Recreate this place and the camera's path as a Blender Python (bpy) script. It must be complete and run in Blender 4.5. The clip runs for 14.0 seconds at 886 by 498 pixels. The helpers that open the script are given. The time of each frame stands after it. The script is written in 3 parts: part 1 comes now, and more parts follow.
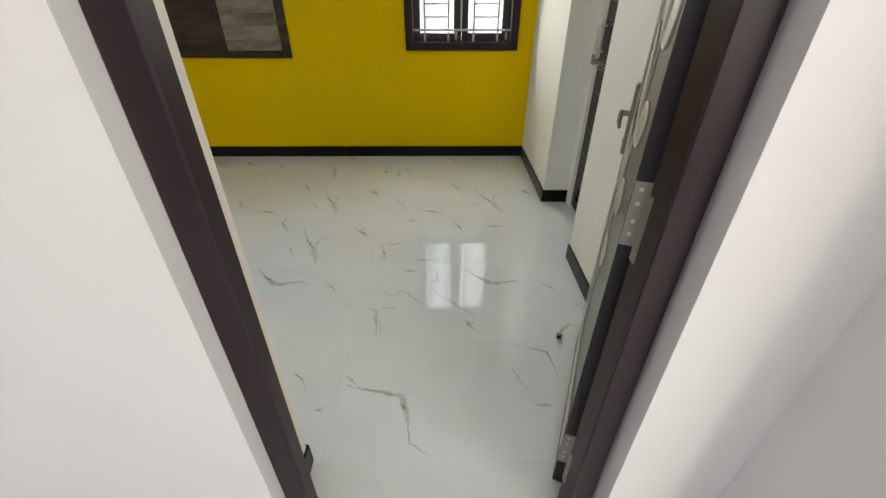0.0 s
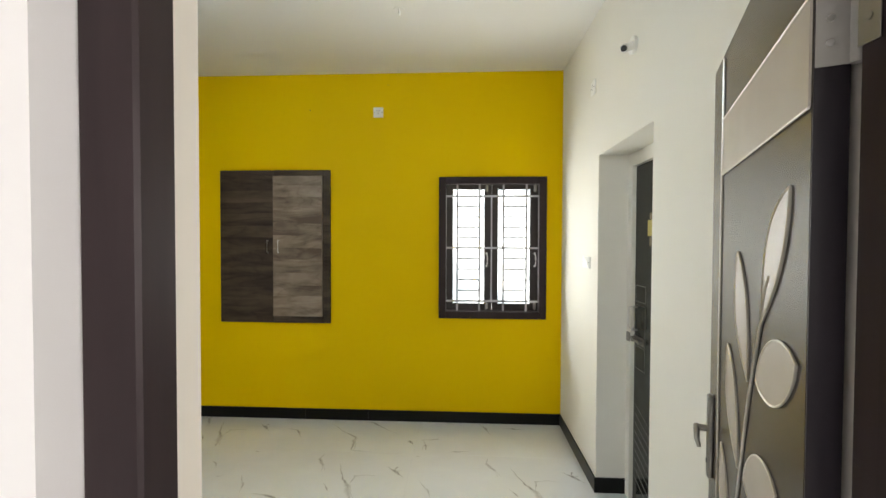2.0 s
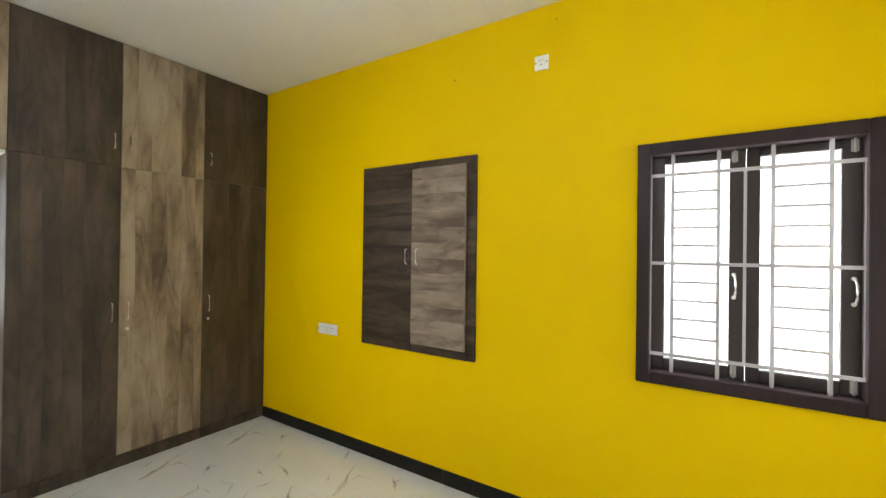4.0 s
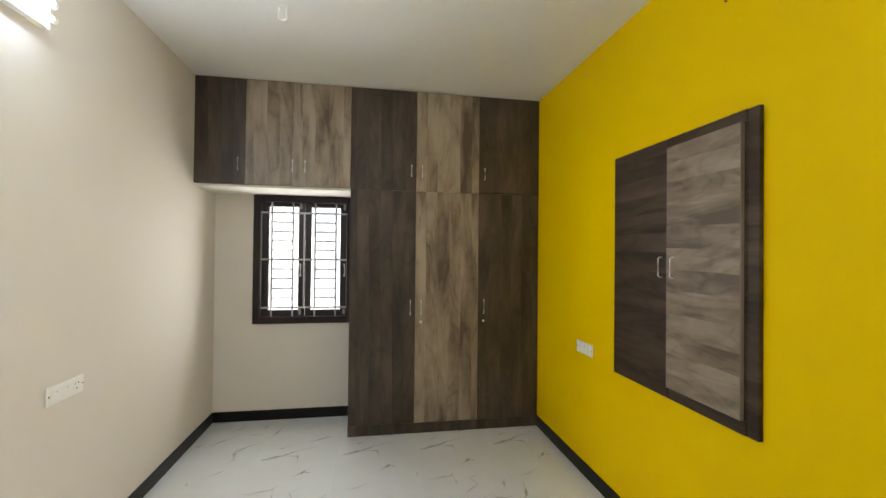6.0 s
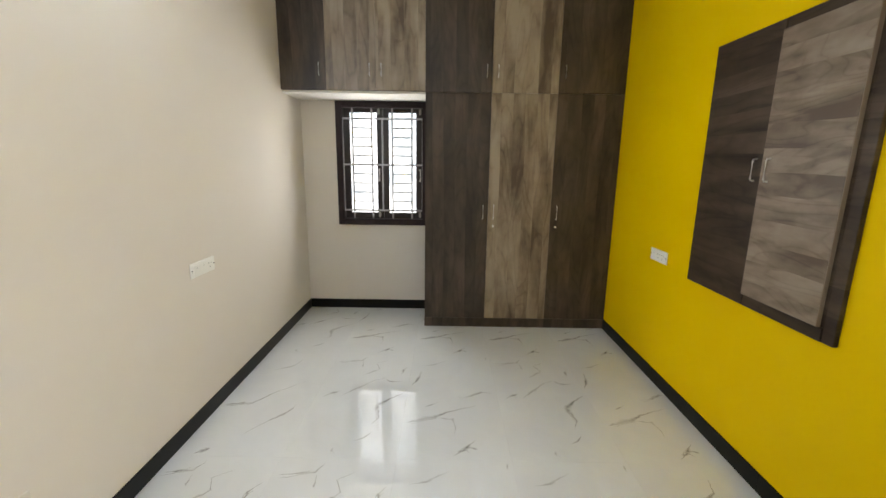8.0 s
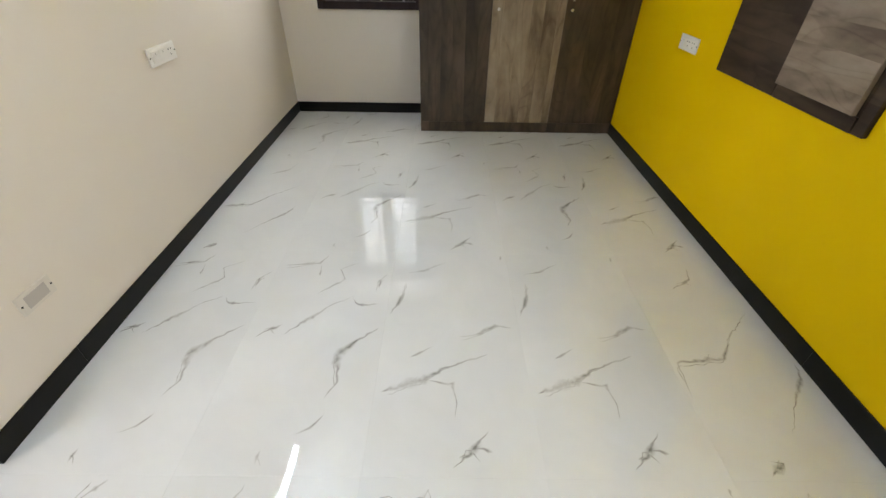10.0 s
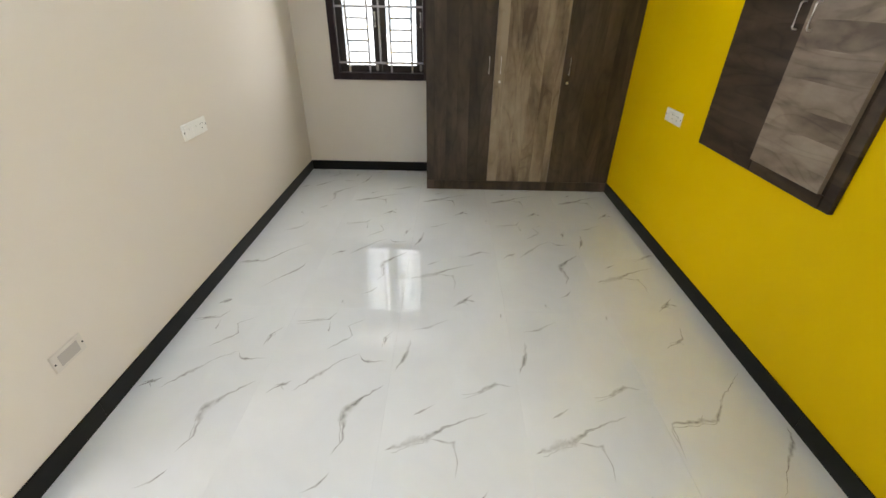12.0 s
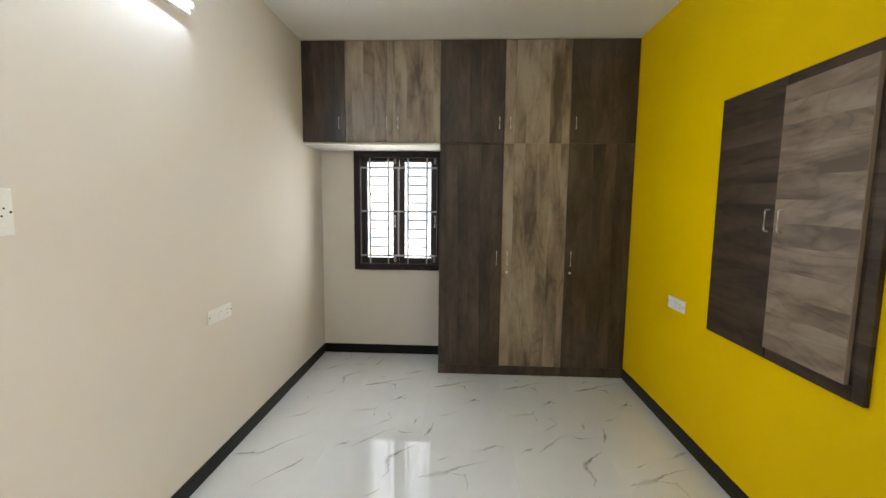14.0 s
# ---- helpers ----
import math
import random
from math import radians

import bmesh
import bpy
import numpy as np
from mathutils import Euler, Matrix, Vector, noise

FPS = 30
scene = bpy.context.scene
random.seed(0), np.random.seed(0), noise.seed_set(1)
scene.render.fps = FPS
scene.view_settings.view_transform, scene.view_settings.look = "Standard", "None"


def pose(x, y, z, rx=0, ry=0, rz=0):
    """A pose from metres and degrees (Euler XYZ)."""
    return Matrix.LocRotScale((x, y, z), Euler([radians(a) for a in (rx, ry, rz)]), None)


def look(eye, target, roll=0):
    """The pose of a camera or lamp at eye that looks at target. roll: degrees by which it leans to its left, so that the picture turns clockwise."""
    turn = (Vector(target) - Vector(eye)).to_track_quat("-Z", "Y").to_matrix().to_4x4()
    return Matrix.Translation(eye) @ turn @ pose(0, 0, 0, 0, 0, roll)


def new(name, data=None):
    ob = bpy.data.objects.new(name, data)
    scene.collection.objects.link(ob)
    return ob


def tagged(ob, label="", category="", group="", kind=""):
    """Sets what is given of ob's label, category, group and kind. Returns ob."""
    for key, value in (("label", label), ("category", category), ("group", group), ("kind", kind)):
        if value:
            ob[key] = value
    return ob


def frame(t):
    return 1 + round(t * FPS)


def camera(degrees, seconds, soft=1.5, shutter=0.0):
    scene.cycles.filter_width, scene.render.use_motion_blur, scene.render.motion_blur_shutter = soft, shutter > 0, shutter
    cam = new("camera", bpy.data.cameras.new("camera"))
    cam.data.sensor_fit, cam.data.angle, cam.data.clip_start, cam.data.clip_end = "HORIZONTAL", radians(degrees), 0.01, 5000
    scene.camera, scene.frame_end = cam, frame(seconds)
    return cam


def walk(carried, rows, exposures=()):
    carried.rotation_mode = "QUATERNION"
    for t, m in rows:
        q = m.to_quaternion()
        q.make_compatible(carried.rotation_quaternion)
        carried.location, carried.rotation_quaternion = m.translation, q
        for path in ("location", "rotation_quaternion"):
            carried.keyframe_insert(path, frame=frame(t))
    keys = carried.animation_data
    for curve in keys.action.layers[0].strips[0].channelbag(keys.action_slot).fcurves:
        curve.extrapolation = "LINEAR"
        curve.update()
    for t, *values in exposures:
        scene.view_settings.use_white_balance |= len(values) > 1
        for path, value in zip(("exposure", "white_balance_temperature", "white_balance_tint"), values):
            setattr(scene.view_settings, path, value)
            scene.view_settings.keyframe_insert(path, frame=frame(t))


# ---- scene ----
cam = camera(93.8, 14.0)
EXPOSURES = [(0, 0.57, 6900, 6), (0.5, 0.26, 6900, 6), (1, 0.16, 6900, 6), (1.6, 0.52, 6900, 6), (2.2, 1.12, 6900, 7),
             (4.3, 1.52, 7000, 9), (5.5, 1.45, 7000, 9), (6.5, 1.18, 7000, 11), (8, 1.28, 6950, 11), (9, 1.28, 6850, 11), (11.3, 1.25, 6850, 12), (13, 1.32, 6900, 11), (14, 1.2, 6900, 11)]
PATH = [
    (0, (0.086, 0.247, 1.434), (0.103, 1.912, 0.326), 0.1),
    (0.5, (0.09, 0.033, 1.522), (0.096, 1.891, 0.782), 0.2),
    (1, (0.1, -0.077, 1.6), (0.086, 1.882, 1.197), 0.0),
    (1.5, (0.081, 0.118, 1.596), (0.037, 2.111, 1.436), 0.1),
    (2, (0.031, 0.439, 1.573), (-0.069, 2.436, 1.531), 0.2),
    (2.2, (0.04, 0.554, 1.554), (-0.105, 2.549, 1.532), 0.2),
    (4.3, (0.147, 1.787, 1.553), (-1.135, 3.322, 1.562), 0.7),
    (4.5, (0.138, 1.87, 1.547), (-1.269, 3.292, 1.554), 0.6),
    (5, (0.103, 2.101, 1.562), (-1.599, 3.151, 1.573), 0.5),
    (5.5, (0.147, 2.301, 1.559), (-1.739, 2.968, 1.58), 0.5),
    (6, (0.268, 2.472, 1.576), (-1.703, 2.811, 1.596), 0.6),
    (6.5, (0.378, 2.51, 1.584), (-1.617, 2.643, 1.594), 0.7),
    (7, (0.449, 2.486, 1.589), (-1.55, 2.518, 1.539), 0.8),
    (7.5, (0.425, 2.48, 1.58), (-1.565, 2.48, 1.381), 0.8),
    (8, (0.375, 2.468, 1.527), (-1.583, 2.461, 1.121), 0.8),
    (8.5, (0.344, 2.452, 1.476), (-1.544, 2.46, 0.815), 0.9),
    (9, (0.31, 2.477, 1.405), (-1.469, 2.492, 0.492), 1.0),
    (9.2, (0.298, 2.482, 1.389), (-1.43, 2.501, 0.381), 1.0),
    (11.3, (0.311, 2.479, 1.468), (-1.247, 2.487, 0.213), 1.0),
    (11.5, (0.326, 2.483, 1.486), (-1.272, 2.484, 0.285), 0.9),
    (12, (0.36, 2.49, 1.543), (-1.358, 2.472, 0.519), 0.9),
    (12.5, (0.39, 2.5, 1.573), (-1.445, 2.459, 0.78), 0.7),
    (13, (0.409, 2.501, 1.585), (-1.512, 2.436, 1.033), 0.6),
    (13.5, (0.403, 2.5, 1.58), (-1.565, 2.416, 1.233), 0.5),
    (14, (0.393, 2.497, 1.572), (-1.593, 2.405, 1.361), 0.6),
]
walk(cam, [(t, look(eye, target, roll)) for t, eye, target, roll in PATH], EXPOSURES)

# ---- world, sun, large lights ----
world = bpy.data.worlds.new("world")
scene.world = world
world.use_nodes = True
wn = world.node_tree.nodes
sky = wn.new("ShaderNodeTexSky")
sky.sky_type, sky.sun_disc = "NISHITA", False
sky.sun_elevation, sky.sun_rotation = radians(55), radians(200)
wn["Background"].inputs["Strength"].default_value = 0.1
world.node_tree.links.new(sky.outputs["Color"], wn["Background"].inputs["Color"])
sun = new("sun", bpy.data.lights.new("sun", "SUN"))
sun.data.energy, sun.data.angle, sun.data.color = 1.0, radians(12), (1, 0.97, 0.92)
sun.matrix_world = look((0, 0, 20), (-4, 10, 0))


def area_lamp(name, eye, target, w, h, watts, colour, spread=180):
    ob = new(name, bpy.data.lights.new(name, "AREA"))
    ob.data.shape, ob.data.size, ob.data.size_y = "RECTANGLE", w, h
    ob.data.energy, ob.data.color, ob.data.spread = watts, colour, radians(spread)
    ob.matrix_world = look(eye, target)
    return ob


# measures of the room (metres)
XL, XR, YS, YN, ZC = -3.845, 0.86, 1.05, 3.99, 3.0
YO = 0.783            # hall face of the entrance wall
HX, HY = 0.815, -3.2   # hall corner and end wall
YJ = 0.552              # hall wall east of the corner
WT = 0.23             # outer walls
DX0, DX1 = -0.3465, 0.513   # entrance opening
BY0, BY1, BX, BZ = 2.312, 3.047, 1.05, 2.1   # bathroom door recess
SK, SKT = 0.095, 0.009    # skirting height and thickness
W1 = (-0.182, 0.727, 0.907, 2.111)   # window in the yellow wall: x0 x1 z0 z1
W2 = (1.388, 2.296, 0.899, 2.103)    # window in the far wall: y0 y1 z0 z1
WD, WX, WZ = 2.287, -3.355, 2.117    # wardrobe side, front, split height

DAY = (0.96, 0.98, 1.0)
area_lamp("daylight_window_a", ((W1[0] + W1[1]) / 2, YN + 0.2, 1.5), ((W1[0] + W1[1]) / 2, 0, 1.5), 0.84, 1.14, 25, DAY, 165)
area_lamp("daylight_window_b", (XL - 0.2, (W2[0] + W2[1]) / 2, 1.5), (0, (W2[0] + W2[1]) / 2, 1.5), 0.84, 1.14, 15, DAY, 150)
# lamps added out of view to light the hall; their sources are made up
area_lamp("unseen_hall_lamp", (2.9, -2.9, 1.6), (0.7, 0.7, 1.4), 1.0, 1.7, 53, (1.0, 0.955, 0.9))
area_lamp("unseen_hall_lamp_b", (2.97, -1.3, 1.6), (0, -0.6, 1.4), 1.7, 1.6, 35, (0.95, 0.94, 1.0))
area_lamp("unseen_hall_lamp_c", (-1.1, HY - 0.15, 1.7), (-1.1, 0, 1.5), 1.9, 1.5, 7, (0.97, 0.95, 1.0))


# ---- materials ----
class Mat:
    """A small wrapper for node materials."""

    def __init__(self, name, base=(0.8, 0.8, 0.8), rough=0.5, metal=0.0, spec=0.5):
        self.m = bpy.data.materials.new(name)
        self.m.use_nodes = True
        self.nodes, self.links = self.m.node_tree.nodes, self.m.node_tree.links
        self.bsdf = self.nodes["Principled BSDF"]
        self.set("Base Color", (*base, 1)), self.set("Roughness", rough)
        self.set("Metallic", metal), self.set("Specular IOR Level", spec)

    def set(self, key, value):
        self.bsdf.inputs[key].default_value = value

    def put(self, key, socket):
        self.links.new(socket, self.bsdf.inputs[key])

    def node(self, kind, ins=(), operation="", data_type="", blend_type="", attribute_name=""):
        n = self.nodes.new(kind)
        if operation:
            n.operation = operation
        if data_type:
            n.data_type = data_type
        if blend_type:
            n.blend_type = blend_type
        if attribute_name:
            n.attribute_name = attribute_name
        for k, v in dict(ins).items():
            if isinstance(v, bpy.types.NodeSocket):
                self.links.new(v, n.inputs[k])
            else:
                n.inputs[k].default_value = v
        return n

    def coords(self, scale=(1, 1, 1), spread=0.0):
        tc = self.node("ShaderNodeTexCoord").outputs["Object"]
        if spread:
            info = self.node("ShaderNodeObjectInfo").outputs["Random"]
            off = self.node("ShaderNodeVectorMath", {0: info, 1: (spread, spread * 1.7, spread * 0.6)}, operation="MULTIPLY")
            tc = self.node("ShaderNodeVectorMath", {0: tc, 1: off.outputs[0]}, operation="ADD").outputs[0]
        return self.node("ShaderNodeMapping", {"Vector": tc, "Scale": scale}).outputs[0]

    def noise(self, vec, scale, detail=4, rough=0.5, dist=0.0):
        return self.node("ShaderNodeTexNoise", {"Vector": vec, "Scale": scale, "Detail": detail, "Roughness": rough, "Distortion": dist}).outputs["Fac"]

    def ramp(self, fac, stops):
        n = self.node("ShaderNodeValToRGB", {"Fac": fac})
        e = n.color_ramp.elements
        while len(e) < len(stops):
            e.new(0.5)
        for s, (p, c) in zip(e, stops):
            s.position, s.color = p, (*c, 1)
        return n.outputs["Color"]

    def mix(self, fac, a, b, blend="MIX"):
        n = self.node("ShaderNodeMix", data_type="RGBA", blend_type=blend)
        for i, v in ((0, fac), (6, a), (7, b)):
            if isinstance(v, bpy.types.NodeSocket):
                self.links.new(v, n.inputs[i])
            else:
                n.inputs[i].default_value = (*v, 1) if isinstance(v, tuple) else v
        return n.outputs[2]

    def bump(self, height, strength=0.2, dist=0.002):
        n = self.node("ShaderNodeBump", {"Height": height, "Strength": strength, "Distance": dist})
        self.put("Normal", n.outputs[0])


def paint(name, a, b, rough=0.55, bump=0.12, spec=0.4):
    """Emulsion on plaster: faint large blotches, fine roller grain."""
    m = Mat(name, a, rough, 0.0, spec)
    v = m.coords()
    m.put("Base Color", m.ramp(m.noise(v, 0.9, 3), ((0.3, a), (0.75, b))))
    m.put("Roughness", m.ramp(m.noise(v, 7, 2), ((0.3, (rough - 0.05,) * 3), (0.7, (rough + 0.07,) * 3))))
    wide, fine = m.noise(v, 3, 3), m.noise(v, 160, 2)
    m.bump(m.node("ShaderNodeMath", {0: wide, 1: fine}, operation="MULTIPLY_ADD").outputs[0], bump, 0.0015)
    return m.m


def laminate(name, stops, grain, axis, rough=0.38, stave_tone=0.1, knots=0.4, streaks=0.04, wild=0.8):
    """Wood print laminate in staves. grain: scale along each axis, small along the grain; axis: the one across the staves."""
    m = Mat(name, stops[0][1], rough)
    v = m.coords((1, 1, 1), 7.0)
    wander = m.noise(m.node("ShaderNodeMapping", {"Vector": v, "Scale": grain}).outputs[0], 0.35, 2)
    sep = m.node("ShaderNodeSeparateXYZ", {0: v}).outputs[axis]
    across = m.node("ShaderNodeMath", {0: wander, 1: 0.08, 2: sep}, operation="MULTIPLY_ADD").outputs[0]
    stave = m.node("ShaderNodeMath", {0: across, 1: 0.105}, operation="SNAP").outputs[0]
    comb = m.node("ShaderNodeCombineXYZ", {0: stave, 1: stave, 2: stave}).outputs[0]
    tone = m.node("ShaderNodeTexWhiteNoise", {0: comb}).outputs["Value"]
    shift = m.node("ShaderNodeVectorMath", {0: comb, 1: (37.0, 53.0, 71.0)}, operation="MULTIPLY").outputs[0]
    g = m.node("ShaderNodeMapping", {"Vector": v, "Scale": grain, "Location": shift}).outputs[0]
    broad = m.noise(g, 0.9, 3, 0.5, 0.3)
    fine = m.noise(g, 4.5, 6, 0.62, 0.3)
    arch = m.noise(m.node("ShaderNodeMapping", {"Vector": g, "Scale": (0.6,) * 3}).outputs[0], 1.0, 1.5, 0.5, knots)
    rings = m.node("ShaderNodeMath", {0: m.node("ShaderNodeMath", {0: arch, 1: 11.0}, operation="MULTIPLY").outputs[0], 1: 0.5}, operation="PINGPONG").outputs[0]
    rings = m.ramp(rings, ((0.0, (0,) * 3), (0.1, (0.7,) * 3), (0.3, (1,) * 3)))
    streak = m.ramp(m.noise(g, 0.75, 2.5, 0.5, wild), ((0.5, (0,) * 3), (0.53, (0.75,) * 3), (0.66, (1,) * 3)))
    knot = m.node("ShaderNodeTexVoronoi", {"Vector": m.node("ShaderNodeMapping", {"Vector": g, "Scale": (0.42,) * 3}).outputs[0], "Scale": 1.0}).outputs["Distance"]
    knot = m.ramp(knot, ((0.0, (0.3,) * 3), (0.045, (1,) * 3), (0.075, (0.1,) * 3), (0.1, (0.5,) * 3), (0.16, (0,) * 3)))
    mottle = m.noise(v, 13.0, 4, 0.6, 0.6)
    total = m.node("ShaderNodeMath", {0: broad, 1: 0.46, 2: 0.13}, operation="MULTIPLY_ADD").outputs[0]
    for src, amount in ((fine, 0.11), (mottle, 0.08), (tone, stave_tone), (rings, 0.045), (streak, -streaks), (knot, -0.07)):
        total = m.node("ShaderNodeMath", {0: src, 1: amount, 2: total}, operation="MULTIPLY_ADD").outputs[0]
    m.put("Base Color", m.ramp(total, stops))
    m.bump(fine, 0.08, 0.001)
    m.put("Roughness", m.ramp(fine, ((0.3, (rough - 0.06,) * 3), (0.7, (rough + 0.1,) * 3))))
    return m.m


YELLOW = paint("yellow_paint", (0.81, 0.535, 0.0), (0.775, 0.505, 0.0), 0.65, 0.12, 0.15)
CREAM = paint("cream_paint", (0.765, 0.712, 0.64), (0.74, 0.687, 0.615), 0.78, 0.12, 0.15)
WHITE = paint("white_paint", (0.82, 0.795, 0.725), (0.79, 0.765, 0.695), 0.8, 0.12, 0.12)
HALL = paint("hall_paint", (0.785, 0.765, 0.77), (0.765, 0.745, 0.75), 0.5)
CEIL = paint("ceiling_paint", (0.86, 0.85, 0.82), (0.83, 0.82, 0.79), 0.7)
DARKSTOPS = ((0.38, (0.019, 0.012, 0.0085)), (0.46, (0.038, 0.025, 0.0172)), (0.54, (0.066, 0.0455, 0.031)), (0.62, (0.1, 0.071, 0.05)))
LIGHTSTOPS = ((0.39, (0.1, 0.066, 0.041)), (0.45, (0.19, 0.138, 0.09)), (0.51, (0.28, 0.216, 0.148)), (0.59, (0.38, 0.308, 0.22)))
LIGHTSTOPS_H = ((0.385, (0.1, 0.067, 0.043)), (0.455, (0.175, 0.129, 0.09)), (0.525, (0.248, 0.194, 0.142)), (0.61, (0.325, 0.266, 0.205)))
DARK_V = laminate("dark_laminate_upright", DARKSTOPS, (7, 7, 1.8), 0, 0.4, 0.045, 0.4, 0.02, 0.4)
DARK_H = laminate("dark_laminate_level", DARKSTOPS, (1.8, 9, 9), 2, 0.4, 0.05, 0.4, 0.02, 0.5)
LIGHT_V = laminate("light_laminate_upright", LIGHTSTOPS, (6.5, 6.5, 1.5), 0, 0.36, 0.045, 0.5, 0.035, 0.5)
LIGHT_H = laminate("light_laminate_level", LIGHTSTOPS_H, (2.2, 8, 8), 2, 0.38, 0.012, 0.8, 0.06, 0.8)
DARK_H.node_tree.nodes["Principled BSDF"].inputs["Specular IOR Level"].default_value = 0.25
EDGE = Mat("laminate_edge", (0.25, 0.19, 0.14), 0.45).m
GRANITE = Mat("black_granite", (0.007, 0.007, 0.0065), 0.3, 0.0, 0.2).m


def enamel(name, a, b, rough, spec=0.4):
    m = Mat(name, a, rough, 0.0, spec)
    v = m.coords((14, 14, 1.2), 3.0)
    n = m.noise(v, 2, 4)
    m.put("Base Color", m.ramp(n, ((0.3, a), (0.7, b))))
    m.bump(n, 0.1, 0.001)
    return m.m


FRAME = enamel("frame_enamel", (0.024, 0.0155, 0.017), (0.034, 0.0225, 0.0245), 0.38, 0.18)
SHUTTER = enamel("shutter_enamel", (0.018, 0.013, 0.012), (0.028, 0.021, 0.019), 0.32)
STEEL = Mat("steel", (0.72, 0.7, 0.67), 0.33, 1.0).m
DULL = Mat("dull_steel", (0.3, 0.28, 0.25), 0.38, 0.9).m
WORN = paint("worn_steel", (0.42, 0.4, 0.37), (0.3, 0.28, 0.26), 0.45, 0.2)
GRILL = Mat("grill_paint", (0.5, 0.485, 0.51), 0.4).m
PLASTIC = Mat("white_plastic", (0.88, 0.87, 0.83), 0.4, 0.0, 0.3).m
PLASTIC_D = Mat("grey_plastic", (0.3, 0.3, 0.28), 0.4).m
BLACK = Mat("black_plastic", (0.012, 0.012, 0.012), 0.35).m
# tint dims the window lamp to the eye; mottling imitates uneven brightness outside
GLASS = Mat("lamp_dimming_glass", (0.13, 0.135, 0.14), 0.0)
GLASS.put("Base Color", GLASS.ramp(GLASS.noise(GLASS.coords((1, 1, 1), 9.0), 2.6, 3, 0.5, 0.4), ((0.38, (0.075, 0.087, 0.096)), (0.5, (0.15, 0.155, 0.16)), (0.7, (0.19, 0.19, 0.19)))))
GLASS.set("Transmission Weight", 1.0), GLASS.set("IOR", 1.1)
GLASS = GLASS.m
TUBE = Mat("lit_tube", (1, 1, 1), 0.5)
TUBE.set("Emission Color", (0.64, 0.8, 1.0, 1)), TUBE.set("Emission Strength", 23.0)
TUBE = TUBE.m


def tile_material():
    m = Mat("marble_tile", (0.72, 0.73, 0.72), 0.05, 0.0, 0.9)
    m.set("IOR", 1.62)
    v = m.coords()
    cloud = m.ramp(m.noise(v, 2.2, 4, 0.6, 0.6), ((0.3, (0.73, 0.76, 0.785)), (0.7, (0.8, 0.83, 0.85))))
    vein = m.node("ShaderNodeAttribute", attribute_name="vein").outputs["Fac"]
    grit = m.noise(v, 34, 4, 0.7)
    gate = m.ramp(grit, ((0.32, (0.4,) * 3), (0.62, (1,) * 3)))
    fade = m.ramp(m.noise(v, 9, 2), ((0.35, (0.45,) * 3), (0.6, (1,) * 3)))
    gate = m.mix(1.0, gate, fade, "MULTIPLY")
    soft = m.ramp(vein, ((0.0, (0,) * 3), (0.6, (0.6,) * 3), (1.0, (1,) * 3)))
    fac = m.mix(1.0, soft, gate, "MULTIPLY")
    colour = m.mix(fac, cloud, (0.14, 0.137, 0.13))
    m.put("Base Color", colour)
    m.put("Roughness", m.ramp(m.noise(v, 5, 3), ((0.35, (0.006,) * 3), (0.75, (0.016,) * 3))))
    m.bump(m.noise(v, 1.6, 1), 0.008, 0.002)
    return m.m


TILE = tile_material()
GROUT = Mat("grout", (0.72, 0.72, 0.71), 0.8).m


# ---- building helpers ----
def box(bm, x0, x1, y0, y1, z0, z1, bevel=0.0):
    """One block, its edges worn by bevel."""
    vs = [bm.verts.new((x, y, z)) for x in (x0, x1) for y in (y0, y1) for z in (z0, z1)]
    fs = [bm.faces.new([vs[i] for i in f]) for f in ((0, 1, 3, 2), (4, 6, 7, 5), (0, 4, 5, 1), (2, 3, 7, 6), (0, 2, 6, 4), (1, 5, 7, 3))]
    if bevel:
        es = list({e for f in fs for e in f.edges})
        bmesh.ops.bevel(bm, geom=es, offset=bevel, segments=1, affect="EDGES", profile=0.5)
    return bm


def blocks(*rows, bevel=0.0):
    bm = bmesh.new()
    for r in rows:
        box(bm, *r, bevel=bevel)
    return bm


def rod(bm, a, b, r, n=8):
    """A round bar from a to b."""
    a, b = Vector(a), Vector(b)
    m = Matrix.Translation((a + b) / 2) @ (b - a).to_track_quat("Z", "Y").to_matrix().to_4x4()
    bmesh.ops.create_cone(bm, cap_ends=True, segments=n, radius1=r, radius2=r, depth=(b - a).length, matrix=m)
    return bm


def sweep(bm, pts, r, n=8):
    """A bent round bar along points."""
    pts = [Vector(p) for p in pts]
    rings = []
    for i, p in enumerate(pts):
        d = (pts[min(i + 1, len(pts) - 1)] - pts[max(i - 1, 0)]).normalized()
        q = d.to_track_quat("Z", "Y")
        rr = r[i] if isinstance(r, (list, tuple)) else r
        rings.append([bm.verts.new(p + q @ Vector((rr * math.cos(2 * math.pi * k / n), rr * math.sin(2 * math.pi * k / n), 0))) for k in range(n)])
    for a, b in zip(rings, rings[1:]):
        for k in range(n):
            bm.faces.new((a[k], a[(k + 1) % n], b[(k + 1) % n], b[k]))
    bm.faces.new(rings[0][::-1]), bm.faces.new(rings[-1])
    return bm


def mesh_of(name, bm, mat, smooth=False):
    bmesh.ops.recalc_face_normals(bm, faces=bm.faces)
    me = bpy.data.meshes.new(name)
    bm.to_mesh(me)
    bm.free()
    me.materials.append(mat)
    if smooth:
        me.shade_smooth()
        me.set_sharp_from_angle(angle=radians(40))
    return me


def part(name, bm, mat, parent=None, label="", smooth=False):
    ob = new(name, mesh_of(name, bm, mat, smooth))
    ob.parent = parent
    return tagged(ob, label)


def thing(name, where, label, category, group="", rz=0):
    ob = new(name)
    ob.empty_display_size = 0.1
    ob.matrix_basis = pose(*where, 0, 0, rz)
    return tagged(ob, label, category, group)


